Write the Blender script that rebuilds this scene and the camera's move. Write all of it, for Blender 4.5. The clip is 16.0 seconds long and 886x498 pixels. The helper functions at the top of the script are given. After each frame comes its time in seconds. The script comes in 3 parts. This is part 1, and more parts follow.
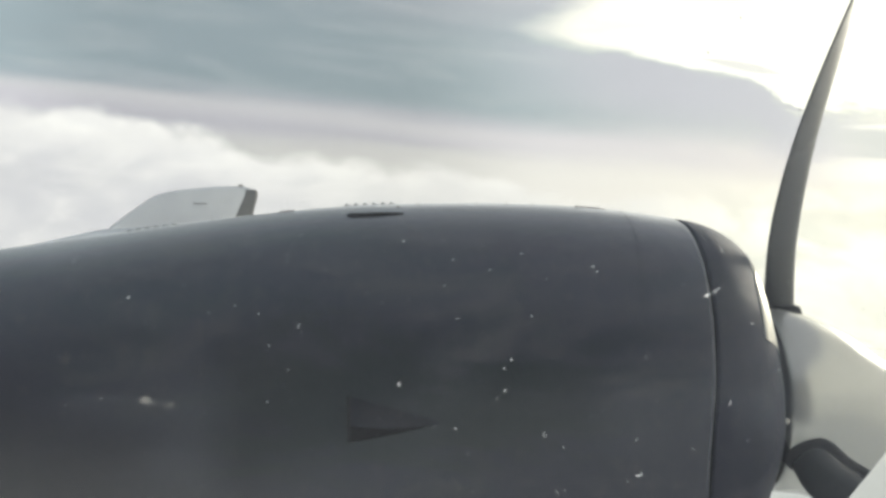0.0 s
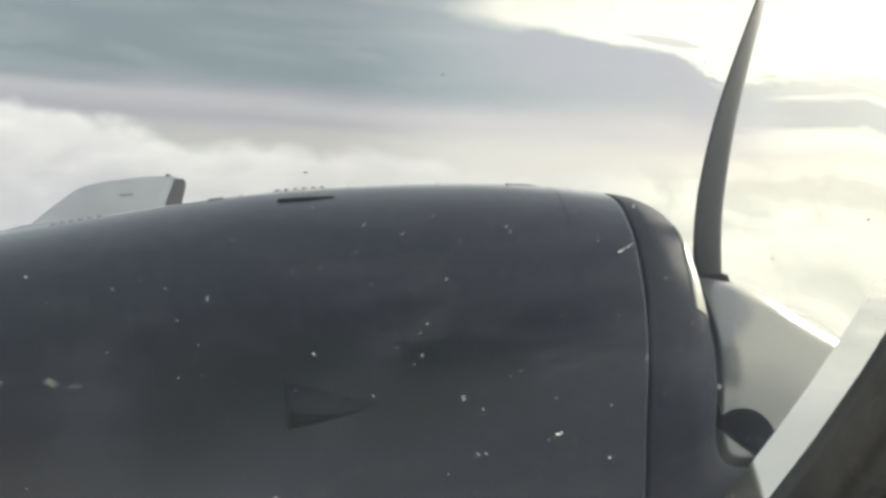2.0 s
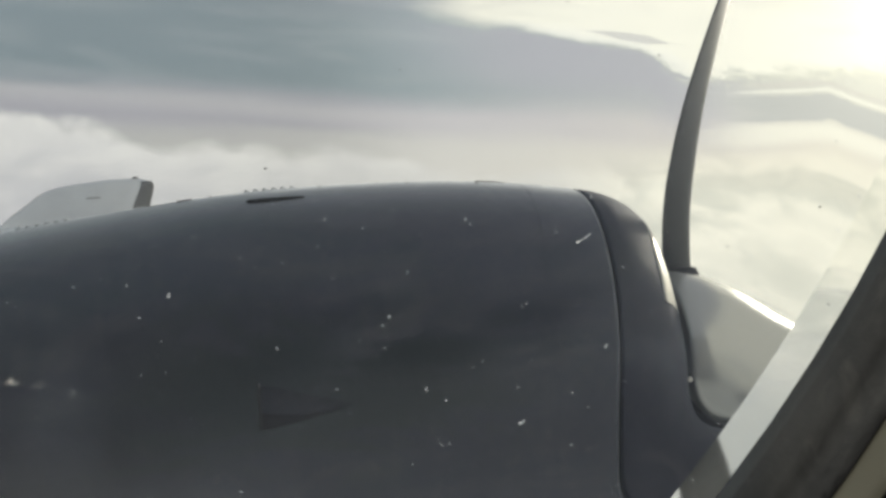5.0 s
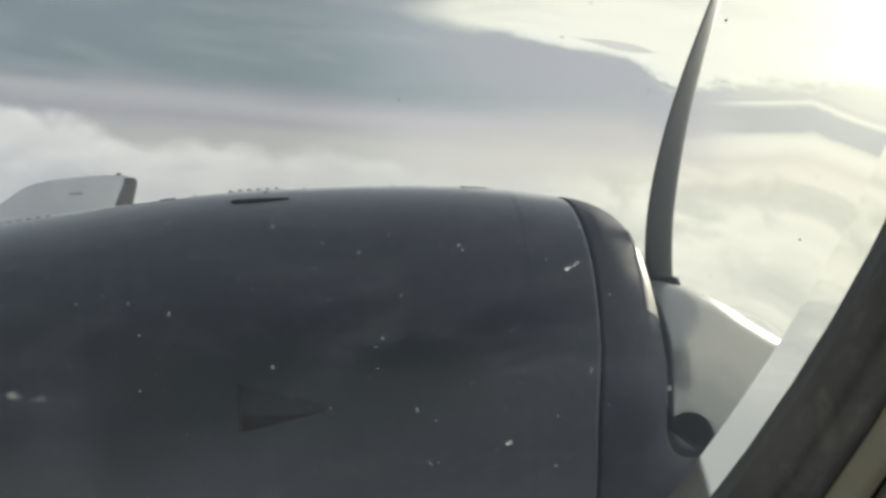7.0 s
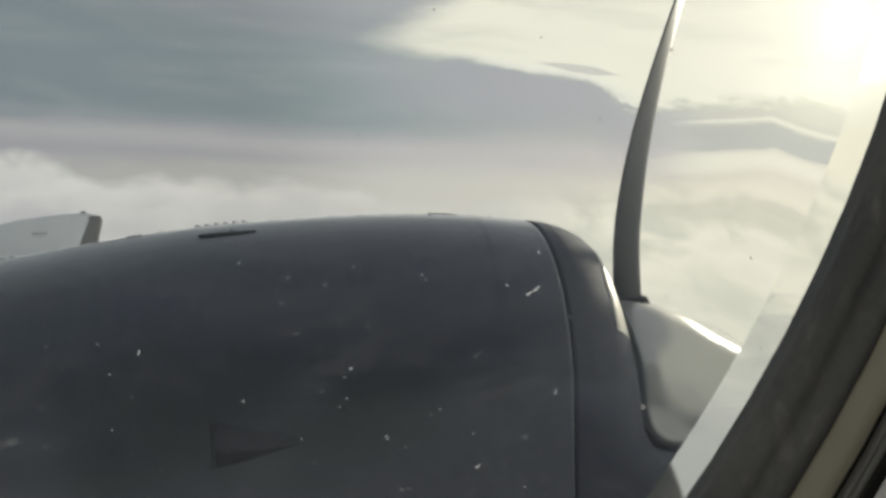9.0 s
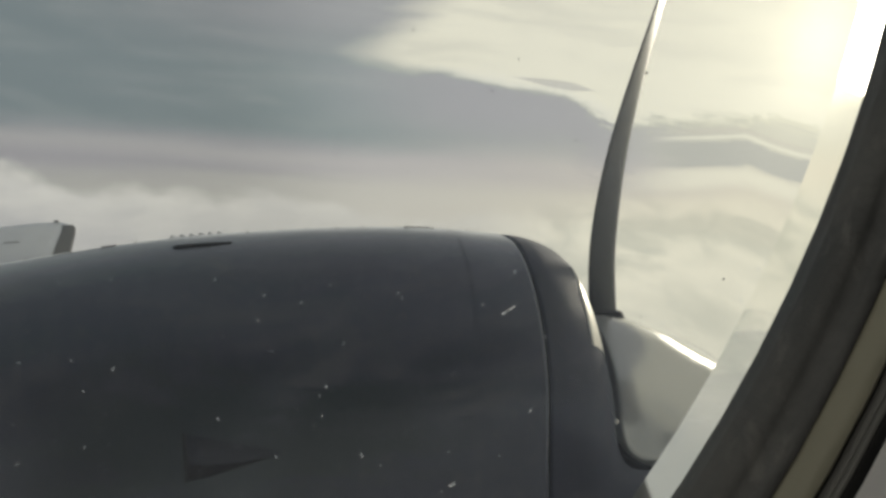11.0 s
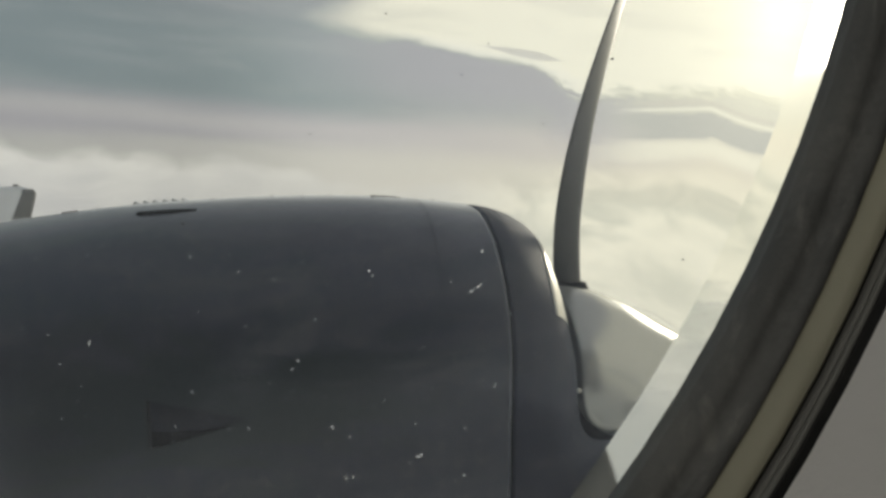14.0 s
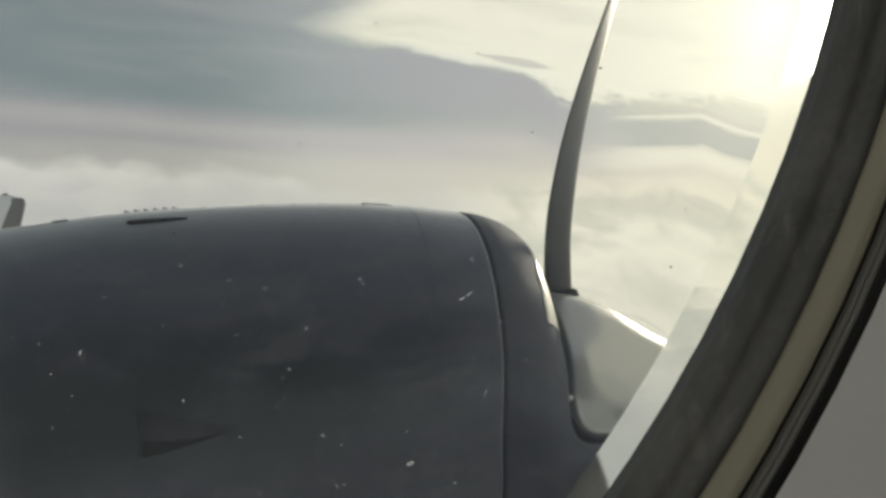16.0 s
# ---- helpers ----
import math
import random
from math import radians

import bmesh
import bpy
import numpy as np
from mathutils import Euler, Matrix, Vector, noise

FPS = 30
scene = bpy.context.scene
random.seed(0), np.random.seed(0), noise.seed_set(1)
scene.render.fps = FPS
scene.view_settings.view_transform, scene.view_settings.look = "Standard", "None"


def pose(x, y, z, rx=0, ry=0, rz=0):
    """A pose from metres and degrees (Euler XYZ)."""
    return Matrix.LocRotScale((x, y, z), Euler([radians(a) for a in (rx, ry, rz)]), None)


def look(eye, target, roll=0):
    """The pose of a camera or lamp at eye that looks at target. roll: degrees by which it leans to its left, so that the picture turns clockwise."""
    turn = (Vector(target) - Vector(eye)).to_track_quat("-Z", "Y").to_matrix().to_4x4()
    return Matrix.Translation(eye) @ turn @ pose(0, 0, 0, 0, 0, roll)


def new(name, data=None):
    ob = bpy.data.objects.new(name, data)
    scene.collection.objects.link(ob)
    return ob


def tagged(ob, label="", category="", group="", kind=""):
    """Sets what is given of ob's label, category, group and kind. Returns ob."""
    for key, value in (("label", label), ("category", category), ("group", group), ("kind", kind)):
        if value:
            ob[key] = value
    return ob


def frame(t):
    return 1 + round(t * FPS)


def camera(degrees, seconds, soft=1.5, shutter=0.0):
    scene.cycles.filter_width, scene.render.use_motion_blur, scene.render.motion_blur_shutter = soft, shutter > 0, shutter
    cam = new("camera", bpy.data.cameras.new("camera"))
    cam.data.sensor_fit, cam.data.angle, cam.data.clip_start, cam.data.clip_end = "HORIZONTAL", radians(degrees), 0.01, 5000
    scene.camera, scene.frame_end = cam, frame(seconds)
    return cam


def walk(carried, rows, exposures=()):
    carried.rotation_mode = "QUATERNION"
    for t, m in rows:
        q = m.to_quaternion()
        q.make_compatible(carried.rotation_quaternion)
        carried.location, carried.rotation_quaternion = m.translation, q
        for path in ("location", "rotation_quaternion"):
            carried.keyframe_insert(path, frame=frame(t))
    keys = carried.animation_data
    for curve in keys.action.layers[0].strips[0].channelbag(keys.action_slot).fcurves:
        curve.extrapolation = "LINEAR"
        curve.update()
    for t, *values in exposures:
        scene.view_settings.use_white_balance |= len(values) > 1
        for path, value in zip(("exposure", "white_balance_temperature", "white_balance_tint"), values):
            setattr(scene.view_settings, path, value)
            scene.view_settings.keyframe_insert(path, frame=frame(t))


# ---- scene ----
# x runs forward along the aircraft, y outboard through the window, z up.
cam = camera(50.0, 16.0, soft=3.2)
PATH = [
    (0, pose(-0.0038, -0.0007, 0.0025, 89.75, 0.13, -0.98)),
    (0.5, pose(-0.0027, -0.0004, 0.0032, 88.74, 0.32, -1.58)),
    (1, pose(-0.0020, 0.0008, 0.0023, 88.39, 0.86, -2.73)),
    (1.5, pose(-0.0019, 0.0006, 0.0024, 88.53, 1.05, -4.08)),
    (2, pose(-0.0010, 0.0010, 0.0002, 88.59, 2.25, -4.95)),
    (2.5, pose(-0.0005, 0.0002, 0.0003, 88.48, 2.62, -5.52)),
    (3, pose(-0.0002, -0.0002, 0.0002, 88.59, 2.28, -6.11)),
    (3.5, pose(0.0000, -0.0005, -0.0001, 88.60, 2.60, -6.30)),
    (4, pose(0.0002, -0.0003, -0.0006, 88.43, 3.01, -6.39)),
    (6.5, pose(0.0000, -0.0022, 0.0011, 88.46, 2.43, -7.54)),
    (7, pose(-0.0014, -0.0039, 0.0024, 88.57, 1.87, -7.67)),
    (7.5, pose(-0.0013, -0.0048, 0.0034, 88.73, 2.46, -8.14)),
    (8, pose(-0.0012, -0.0050, 0.0035, 89.04, 3.56, -8.65)),
    (8.5, pose(-0.0012, -0.0066, 0.0034, 89.47, 3.56, -8.99)),
    (9, pose(-0.0010, -0.0073, 0.0028, 90.08, 3.88, -9.53)),
    (11.5, pose(-0.0012, -0.0085, 0.0043, 90.81, 2.92, -11.37)),
    (12, pose(-0.0021, -0.0100, 0.0052, 89.68, 2.42, -11.74)),
    (12.5, pose(-0.0023, -0.0105, 0.0045, 89.19, 2.63, -12.18)),
    (13, pose(-0.0023, -0.0109, 0.0049, 89.03, 2.72, -12.47)),
    (13.5, pose(-0.0023, -0.0110, 0.0050, 88.84, 2.81, -12.75)),
    (14, pose(-0.0023, -0.0116, 0.0050, 88.79, 2.71, -13.03)),
    (14.5, pose(-0.0022, -0.0122, 0.0050, 88.99, 2.79, -13.30)),
    (15, pose(-0.0025, -0.0125, 0.0048, 89.24, 2.96, -13.47)),
    (15.5, pose(-0.0025, -0.0131, 0.0054, 89.32, 2.67, -13.54)),
    (16, pose(-0.0023, -0.0123, 0.0051, 89.22, 2.89, -13.56)),
]
walk(cam, PATH, exposures=[(0.0, 0.76, 6600, 9), (1.5, 0.67, 6600, 9), (4.0, 0.34, 6650, 9), (8.0, 0.28, 6450, 8), (9.0, 0.12, 6700, 8), (11.5, -0.04, 6850, 8), (12.5, 0.12, 6850, 8), (16.0, 0.13, 6850, 7)])

# ---------------------------------------------------------------- world and sun
SUN_U, SUN_V = 0.85, 0.24          # the sun's place: forward and up for each metre outboard
sun_dir = Vector((SUN_U, 1.0, SUN_V)).normalized()


class Graph:
    """Small helper to wire shader nodes."""

    def __init__(self, tree):
        self.tree = tree
        tree.nodes.clear()

    def node(self, kind):
        return self.tree.nodes.new(kind)

    def link(self, a, b):
        self.tree.links.new(a, b)

    def put(self, socket, value):
        if hasattr(value, "is_output"):
            self.link(value, socket)
        elif isinstance(value, (tuple, list)) and len(value) == 3 and len(socket.default_value) == 4:
            socket.default_value = (*value, 1.0)
        else:
            socket.default_value = value

    def math(self, op, a, b=0.0, c=0.0, clamp=False):
        n = self.node("ShaderNodeMath")
        n.operation, n.use_clamp = op, clamp
        for i, v in enumerate((a, b, c)):
            self.put(n.inputs[i], v)
        return n.outputs[0]

    def ramp(self, value, lo, hi, a=0.0, b=1.0, kind="SMOOTHSTEP"):
        n = self.node("ShaderNodeMapRange")
        n.interpolation_type = kind
        for i, v in enumerate((value, lo, hi, a, b)):
            self.put(n.inputs[i], v)
        return n.outputs[0]

    def mix(self, fac, a, b, blend="MIX"):
        n = self.node("ShaderNodeMix")
        n.data_type, n.blend_type = "RGBA", blend
        self.put(n.inputs["Factor"], fac)
        self.put(n.inputs[6], a)
        self.put(n.inputs[7], b)
        return n.outputs[2]

    def noise(self, vector, scale, detail=4.0, rough=0.55, distortion=0.0):
        n = self.node("ShaderNodeTexNoise")
        if vector is not None:
            self.link(vector, n.inputs["Vector"])
        n.inputs["Scale"].default_value = scale
        n.inputs["Detail"].default_value = detail
        n.inputs["Roughness"].default_value = rough
        n.inputs["Distortion"].default_value = distortion
        return n.outputs["Fac"]

    def vec(self, x, y, z=0.0):
        n = self.node("ShaderNodeCombineXYZ")
        for i, v in enumerate((x, y, z)):
            self.put(n.inputs[i], v)
        return n.outputs[0]


world = bpy.data.worlds.new("sky")
scene.world = world
world.use_nodes = True
g = Graph(world.node_tree)
coord = g.node("ShaderNodeTexCoord").outputs["Generated"]
sep = g.node("ShaderNodeSeparateXYZ")
g.link(coord, sep.inputs[0])
depth = g.math("MAXIMUM", g.math("ABSOLUTE", sep.outputs[1]), 0.25)
u = g.math("DIVIDE", sep.outputs[0], depth)
v = g.math("DIVIDE", sep.outputs[2], depth)
add = lambda a, b: g.math("ADD", a, b)
sub = lambda a, b: g.math("SUBTRACT", a, b)
mul = lambda a, b: g.math("MULTIPLY", a, b)
most = lambda a, b: g.math("MAXIMUM", a, b)
w = add(v, mul(u, 0.09))                                   # height along the tilted cloud layers
long_streak = g.noise(g.vec(mul(u, 1.1), mul(w, 12.0), 3.1), 1.7, 5, 0.5, 0.35)
fine = g.noise(g.vec(mul(u, 3.2), mul(w, 22.0), 7.7), 2.0, 6, 0.58, 0.5)
wisp = g.noise(g.vec(mul(u, 2.4), mul(add(v, mul(u, 0.26)), 14.0), 2.2), 2.6, 6, 0.6, 0.8)
puff = g.noise(g.vec(u, mul(v, 1.6), 1.3), 8.0, 7, 0.5, 0.2)
billow = g.noise(g.vec(u, mul(v, 1.5), 8.3), 21.0, 6, 0.55, 0.3)
swirl = g.noise(g.vec(u, mul(v, 2.6), 5.3), 9.0, 6, 0.5, 0.5)
ws = add(w, mul(sub(long_streak, 0.5), 0.045))
sky = g.node("ShaderNodeTexSky")
sky.sky_type, sky.sun_disc = "NISHITA", False
sky.sun_elevation, sky.sun_rotation = math.asin(sun_dir.z), math.atan2(sun_dir.x, sun_dir.y)
sky.air_density, sky.dust_density = 1.0, 2.0
clear = g.mix(1.0, sky.outputs[0], (0.05, 0.05, 0.05), "MULTIPLY")
# layers of high cloud: pale below, lavender, then blue grey gaps
veil = g.mix(g.ramp(ws, 0.085, 0.112), (0.52, 0.52, 0.50), (0.42, 0.416, 0.450))
veil = g.mix(g.ramp(ws, 0.118, 0.160), veil, (0.235, 0.290, 0.315))
veil = g.mix(mul(g.ramp(ws, 0.205, 0.275), mul(g.ramp(u, -0.25, 0.10), 0.55)), veil, (0.41, 0.395, 0.435))
veil = g.mix(mul(g.ramp(u, 0.14, -0.04), mul(g.ramp(u, -0.48, -0.30), 0.27)), veil, (0.02, 0.03, 0.04))
drawn = g.noise(g.vec(mul(u, 1.6), mul(add(v, mul(u, 0.14)), 17.0), 9.4), 2.3, 6, 0.55, 0.5)
veil = g.mix(mul(g.ramp(fine, 0.46, 0.72), 0.10), veil, (0.55, 0.55, 0.54))
veil = g.mix(mul(g.ramp(drawn, 0.50, 0.70), mul(g.ramp(v, 0.10, 0.16), 0.08)), veil, (0.56, 0.55, 0.555))
veil = g.mix(mul(g.ramp(drawn, 0.46, 0.30), 0.10), veil, (0.20, 0.23, 0.25))
pale = g.math("ABSOLUTE", add(sub(add(v, mul(u, 0.12)), 0.1200), mul(sub(long_streak, 0.5), 0.02)))
veil = g.mix(mul(g.ramp(pale, 0.016, 0.0), mul(g.ramp(u, 0.32, 0.12), 0.17)), veil, (0.57, 0.565, 0.53))
veil = g.mix(0.93, clear, veil)
# warm haze that grows toward the sun
du = sub(u, SUN_U - 0.11)           # the glow spreads through the thin cloud beside the sun
dv = sub(v, SUN_V - 0.03)
far2 = add(mul(du, du), mul(mul(dv, dv), 1.5))
haze = g.math("EXPONENT", mul(far2, -7.5))
core = g.math("EXPONENT", mul(far2, -38.0))
veil = g.mix(g.math("MULTIPLY", haze, 0.80, clamp=True), veil, (0.80, 0.80, 0.64))
# lower edge of the bright tongue of cloud that reaches out from the sun
rim_v = most(sub(sub(0.211, mul(sub(u, 0.128), 0.17)), mul(most(sub(u, 0.34), 0.0), 0.42)), 0.138)
ragged = g.noise(g.vec(mul(u, 1.3), mul(add(v, mul(u, 0.2)), 3.0), 4.7), 38.0, 6, 0.6, 0.8)
rough_edge = mul(mul(sub(ragged, 0.5), 0.042), g.ramp(u, 0.28, 0.38, 0.25, 1.0))
over = add(add(sub(v, rim_v), mul(sub(wisp, 0.5), 0.026)), rough_edge)
tip = add(sub(u, add(0.118, mul(most(sub(v, 0.232), 0.0), 1.3))), mul(sub(fine, 0.5), 0.10))
tongue = mul(g.ramp(over, -0.005, 0.016), g.ramp(tip, -0.03, 0.06))
tongue_col = g.mix(mul(g.ramp(fine, 0.40, 0.66), 0.55), (0.82, 0.81, 0.70), (0.60, 0.60, 0.54))
tongue_col = g.mix(mul(haze, 0.6), tongue_col, (0.95, 0.93, 0.78))
# grey underside just below that edge, thinning to a band past it
under = mul(mul(g.ramp(over, 0.004, -0.006), g.ramp(over, -0.095, -0.03)), g.ramp(u, 0.02, 0.24))
under = mul(under, g.ramp(u, 0.52, 0.42, 0.5, 1.0))
veil = g.mix(mul(under, 0.72), veil, g.mix(g.ramp(u, 0.36, 0.5), (0.385, 0.382, 0.420), (0.56, 0.56, 0.53)))
veil = g.mix(mul(tongue, 0.9), veil, tongue_col)
lip = mul(mul(g.ramp(over, -0.001, 0.005), g.ramp(over, 0.018, 0.007)), mul(g.ramp(u, 0.16, 0.26), g.ramp(u, 0.46, 0.38)))
veil = g.mix(mul(lip, 0.42), veil, (0.92, 0.91, 0.83))
line = g.math("ABSOLUTE", sub(v, sub(add(0.1895, mul(sub(wisp, 0.5), 0.006)), mul(sub(u, 0.325), 0.19))))
thick = mul(mul(g.ramp(u, 0.27, 0.33), g.ramp(u, 0.385, 0.345)), 0.0048)
dark_line = g.ramp(sub(line, thick), 0.0006, -0.0016)
veil = g.mix(mul(dark_line, 0.65), veil, (0.46, 0.46, 0.45))
# long grey shelf under a thin bright line, bent down at its forward end
bend = mul(most(sub(u, 0.555), 0.0), 0.42)
off = add(add(add(sub(v, 0.105), bend), mul(sub(wisp, 0.5), 0.014)), mul(rough_edge, 0.2))
shelf_band = mul(g.ramp(g.math("ABSOLUTE", off), 0.0158, 0.0130), mul(g.ramp(add(u, mul(sub(fine, 0.5), 0.10)), 0.415, 0.485), g.ramp(u, 0.632, 0.612)))
veil = g.mix(mul(shelf_band, 0.85), veil, (0.455, 0.465, 0.44))
off = add(add(sub(v, 0.131), bend), mul(sub(wisp, 0.5), 0.008))
thin_band = mul(g.ramp(g.math("ABSOLUTE", off), 0.0046, 0.0018), mul(g.ramp(u, 0.44, 0.50), g.ramp(u, 0.635, 0.61)))
veil = g.mix(mul(thin_band, 0.6), veil, (0.58, 0.56, 0.50))
off = add(off, 0.0068)
bright = mul(g.ramp(g.math("ABSOLUTE", off), 0.0030, 0.0008), mul(g.ramp(u, 0.43, 0.48), g.ramp(u, 0.635, 0.61)))
veil = g.mix(mul(bright, 0.5), veil, (0.86, 0.85, 0.74))
off = add(add(sub(v, 0.077), bend), mul(sub(wisp, 0.5), 0.02))
cream = mul(g.ramp(g.math("ABSOLUTE", off), 0.016, 0.004), g.ramp(u, 0.36, 0.50))
veil = g.mix(mul(cream, 0.6), veil, (0.84, 0.83, 0.70))
# piled cloud bank along the horizon
bank_v = sub(sub(0.066, mul(most(u, 0.0), 0.10)), mul(g.math("MINIMUM", u, 0.0), 0.19))
top = add(sub(v, bank_v), add(mul(sub(puff, 0.5), 0.10), mul(sub(billow, 0.5), 0.03)))
bank = mul(g.ramp(top, 0.012, -0.010), g.ramp(u, 0.05, -0.30, 0.6, 1.0))
crest = g.ramp(top, -0.05, -0.004)
shelf = g.noise(g.vec(u, mul(v, 2.2), 4.4), 11.0, 6, 0.5, 0.4)
body = add(mul(crest, 0.40), add(mul(g.ramp(puff, 0.60, 0.40), 0.25), mul(g.ramp(shelf, 0.38, 0.62), 0.35)))
bank_col = g.mix(body, (0.41, 0.415, 0.43), (0.645, 0.645, 0.615))
bank_col = g.mix(mul(g.ramp(billow, 0.45, 0.7), 0.25), bank_col, (0.46, 0.46, 0.47))
warm = g.math("EXPONENT", sub(mul(mul(du, du), -7.0), mul(mul(dv, dv), 2.5)))
bank_col = g.mix(g.math("MULTIPLY", warm, 0.9, clamp=True), bank_col, (0.80, 0.795, 0.62))
low = mul(g.ramp(swirl, 0.45, 0.65), mul(g.ramp(u, 0.22, 0.42, 0.15, 0.75), g.ramp(v, 0.03, -0.05, 0.25, 1.0)))
bank_col = g.mix(mul(low, 0.6), bank_col, (0.50, 0.50, 0.42))
total = g.mix(bank, veil, bank_col)
# lumpy sunlit cloud tops low in front of the sun
lumps = g.noise(g.vec(u, mul(add(v, mul(u, 0.2)), 2.1), 6.6), 10.0, 5, 0.5, 0.6)
crests = g.noise(g.vec(u, mul(add(v, mul(u, 0.2)), 2.1), 3.3), 30.0, 4, 0.5, 0.3)
lit = add(mul(g.ramp(lumps, 0.38, 0.60), 0.8), mul(g.ramp(crests, 0.38, 0.62), 0.2))
near_sun = mul(mul(g.ramp(u, 0.22, 0.36), g.ramp(v, 0.075, 0.02)), 0.7)
total = g.mix(near_sun, total, g.mix(lit, (0.54, 0.55, 0.47), (0.83, 0.81, 0.68)))
glow = g.mix(1.0, total, g.mix(core, (0, 0, 0), (0.42, 0.40, 0.32)), "ADD")
glow = g.mix(1.0, glow, g.mix(g.math("EXPONENT", mul(far2, -150.0)), (0, 0, 0), (0.7, 0.66, 0.55)), "ADD")
bg = g.node("ShaderNodeBackground")
g.link(glow, bg.inputs[0])
bg.inputs[1].default_value = 1.0
out = g.node("ShaderNodeOutputWorld")
g.link(bg.outputs[0], out.inputs[0])

sun = new("sun", bpy.data.lights.new("sun", "SUN"))
sun.data.energy, sun.data.angle, sun.data.color = 1.5, radians(8.0), (1.0, 0.93, 0.8)
sun.matrix_world = look(sun_dir * 50, (0, 0, 0))


# added fill lamp that brightens the cabin, set at an unseen opening opposite
fill_lamp = new("cabin_fill", bpy.data.lights.new("cabin_fill", "AREA"))
fill_lamp.data.shape, fill_lamp.data.size, fill_lamp.data.energy, fill_lamp.data.color = "DISK", 0.38, 14.0, (1.0, 0.98, 0.94)
fill_lamp.matrix_world = look((-1.75, -1.16, 0.12), (-0.6, 0.0, 0.0))


# ---------------------------------------------------------------- materials
def material(name):
    m = bpy.data.materials.new(name)
    m.use_nodes = True
    g = Graph(m.node_tree)
    g.out = g.node("ShaderNodeOutputMaterial")
    g.pos = g.node("ShaderNodeTexCoord").outputs["Object"]
    return m, g


def scaled(g, v, x, y, z):
    n = g.node("ShaderNodeMapping")
    g.link(v, n.inputs[0])
    n.inputs["Scale"].default_value = (x, y, z)
    return n.outputs[0]


def surface(g, color, rough, metal=0.0, coat=0.0, bump=None, strength=0.1, dist=0.002, spec=0.5):
    b = g.node("ShaderNodeBsdfPrincipled")
    g.put(b.inputs["Base Color"], color)
    g.put(b.inputs["Roughness"], rough)
    g.put(b.inputs["Metallic"], metal)
    b.inputs["Coat Weight"].default_value = coat
    b.inputs["Coat Roughness"].default_value = 0.3
    b.inputs["Specular IOR Level"].default_value = spec
    if bump is not None:
        n = g.node("ShaderNodeBump")
        n.inputs["Strength"].default_value = strength
        n.inputs["Distance"].default_value = dist
        g.link(bump, n.inputs["Height"])
        g.link(n.outputs[0], b.inputs["Normal"])
    g.link(b.outputs[0], g.out.inputs[0])
    return b


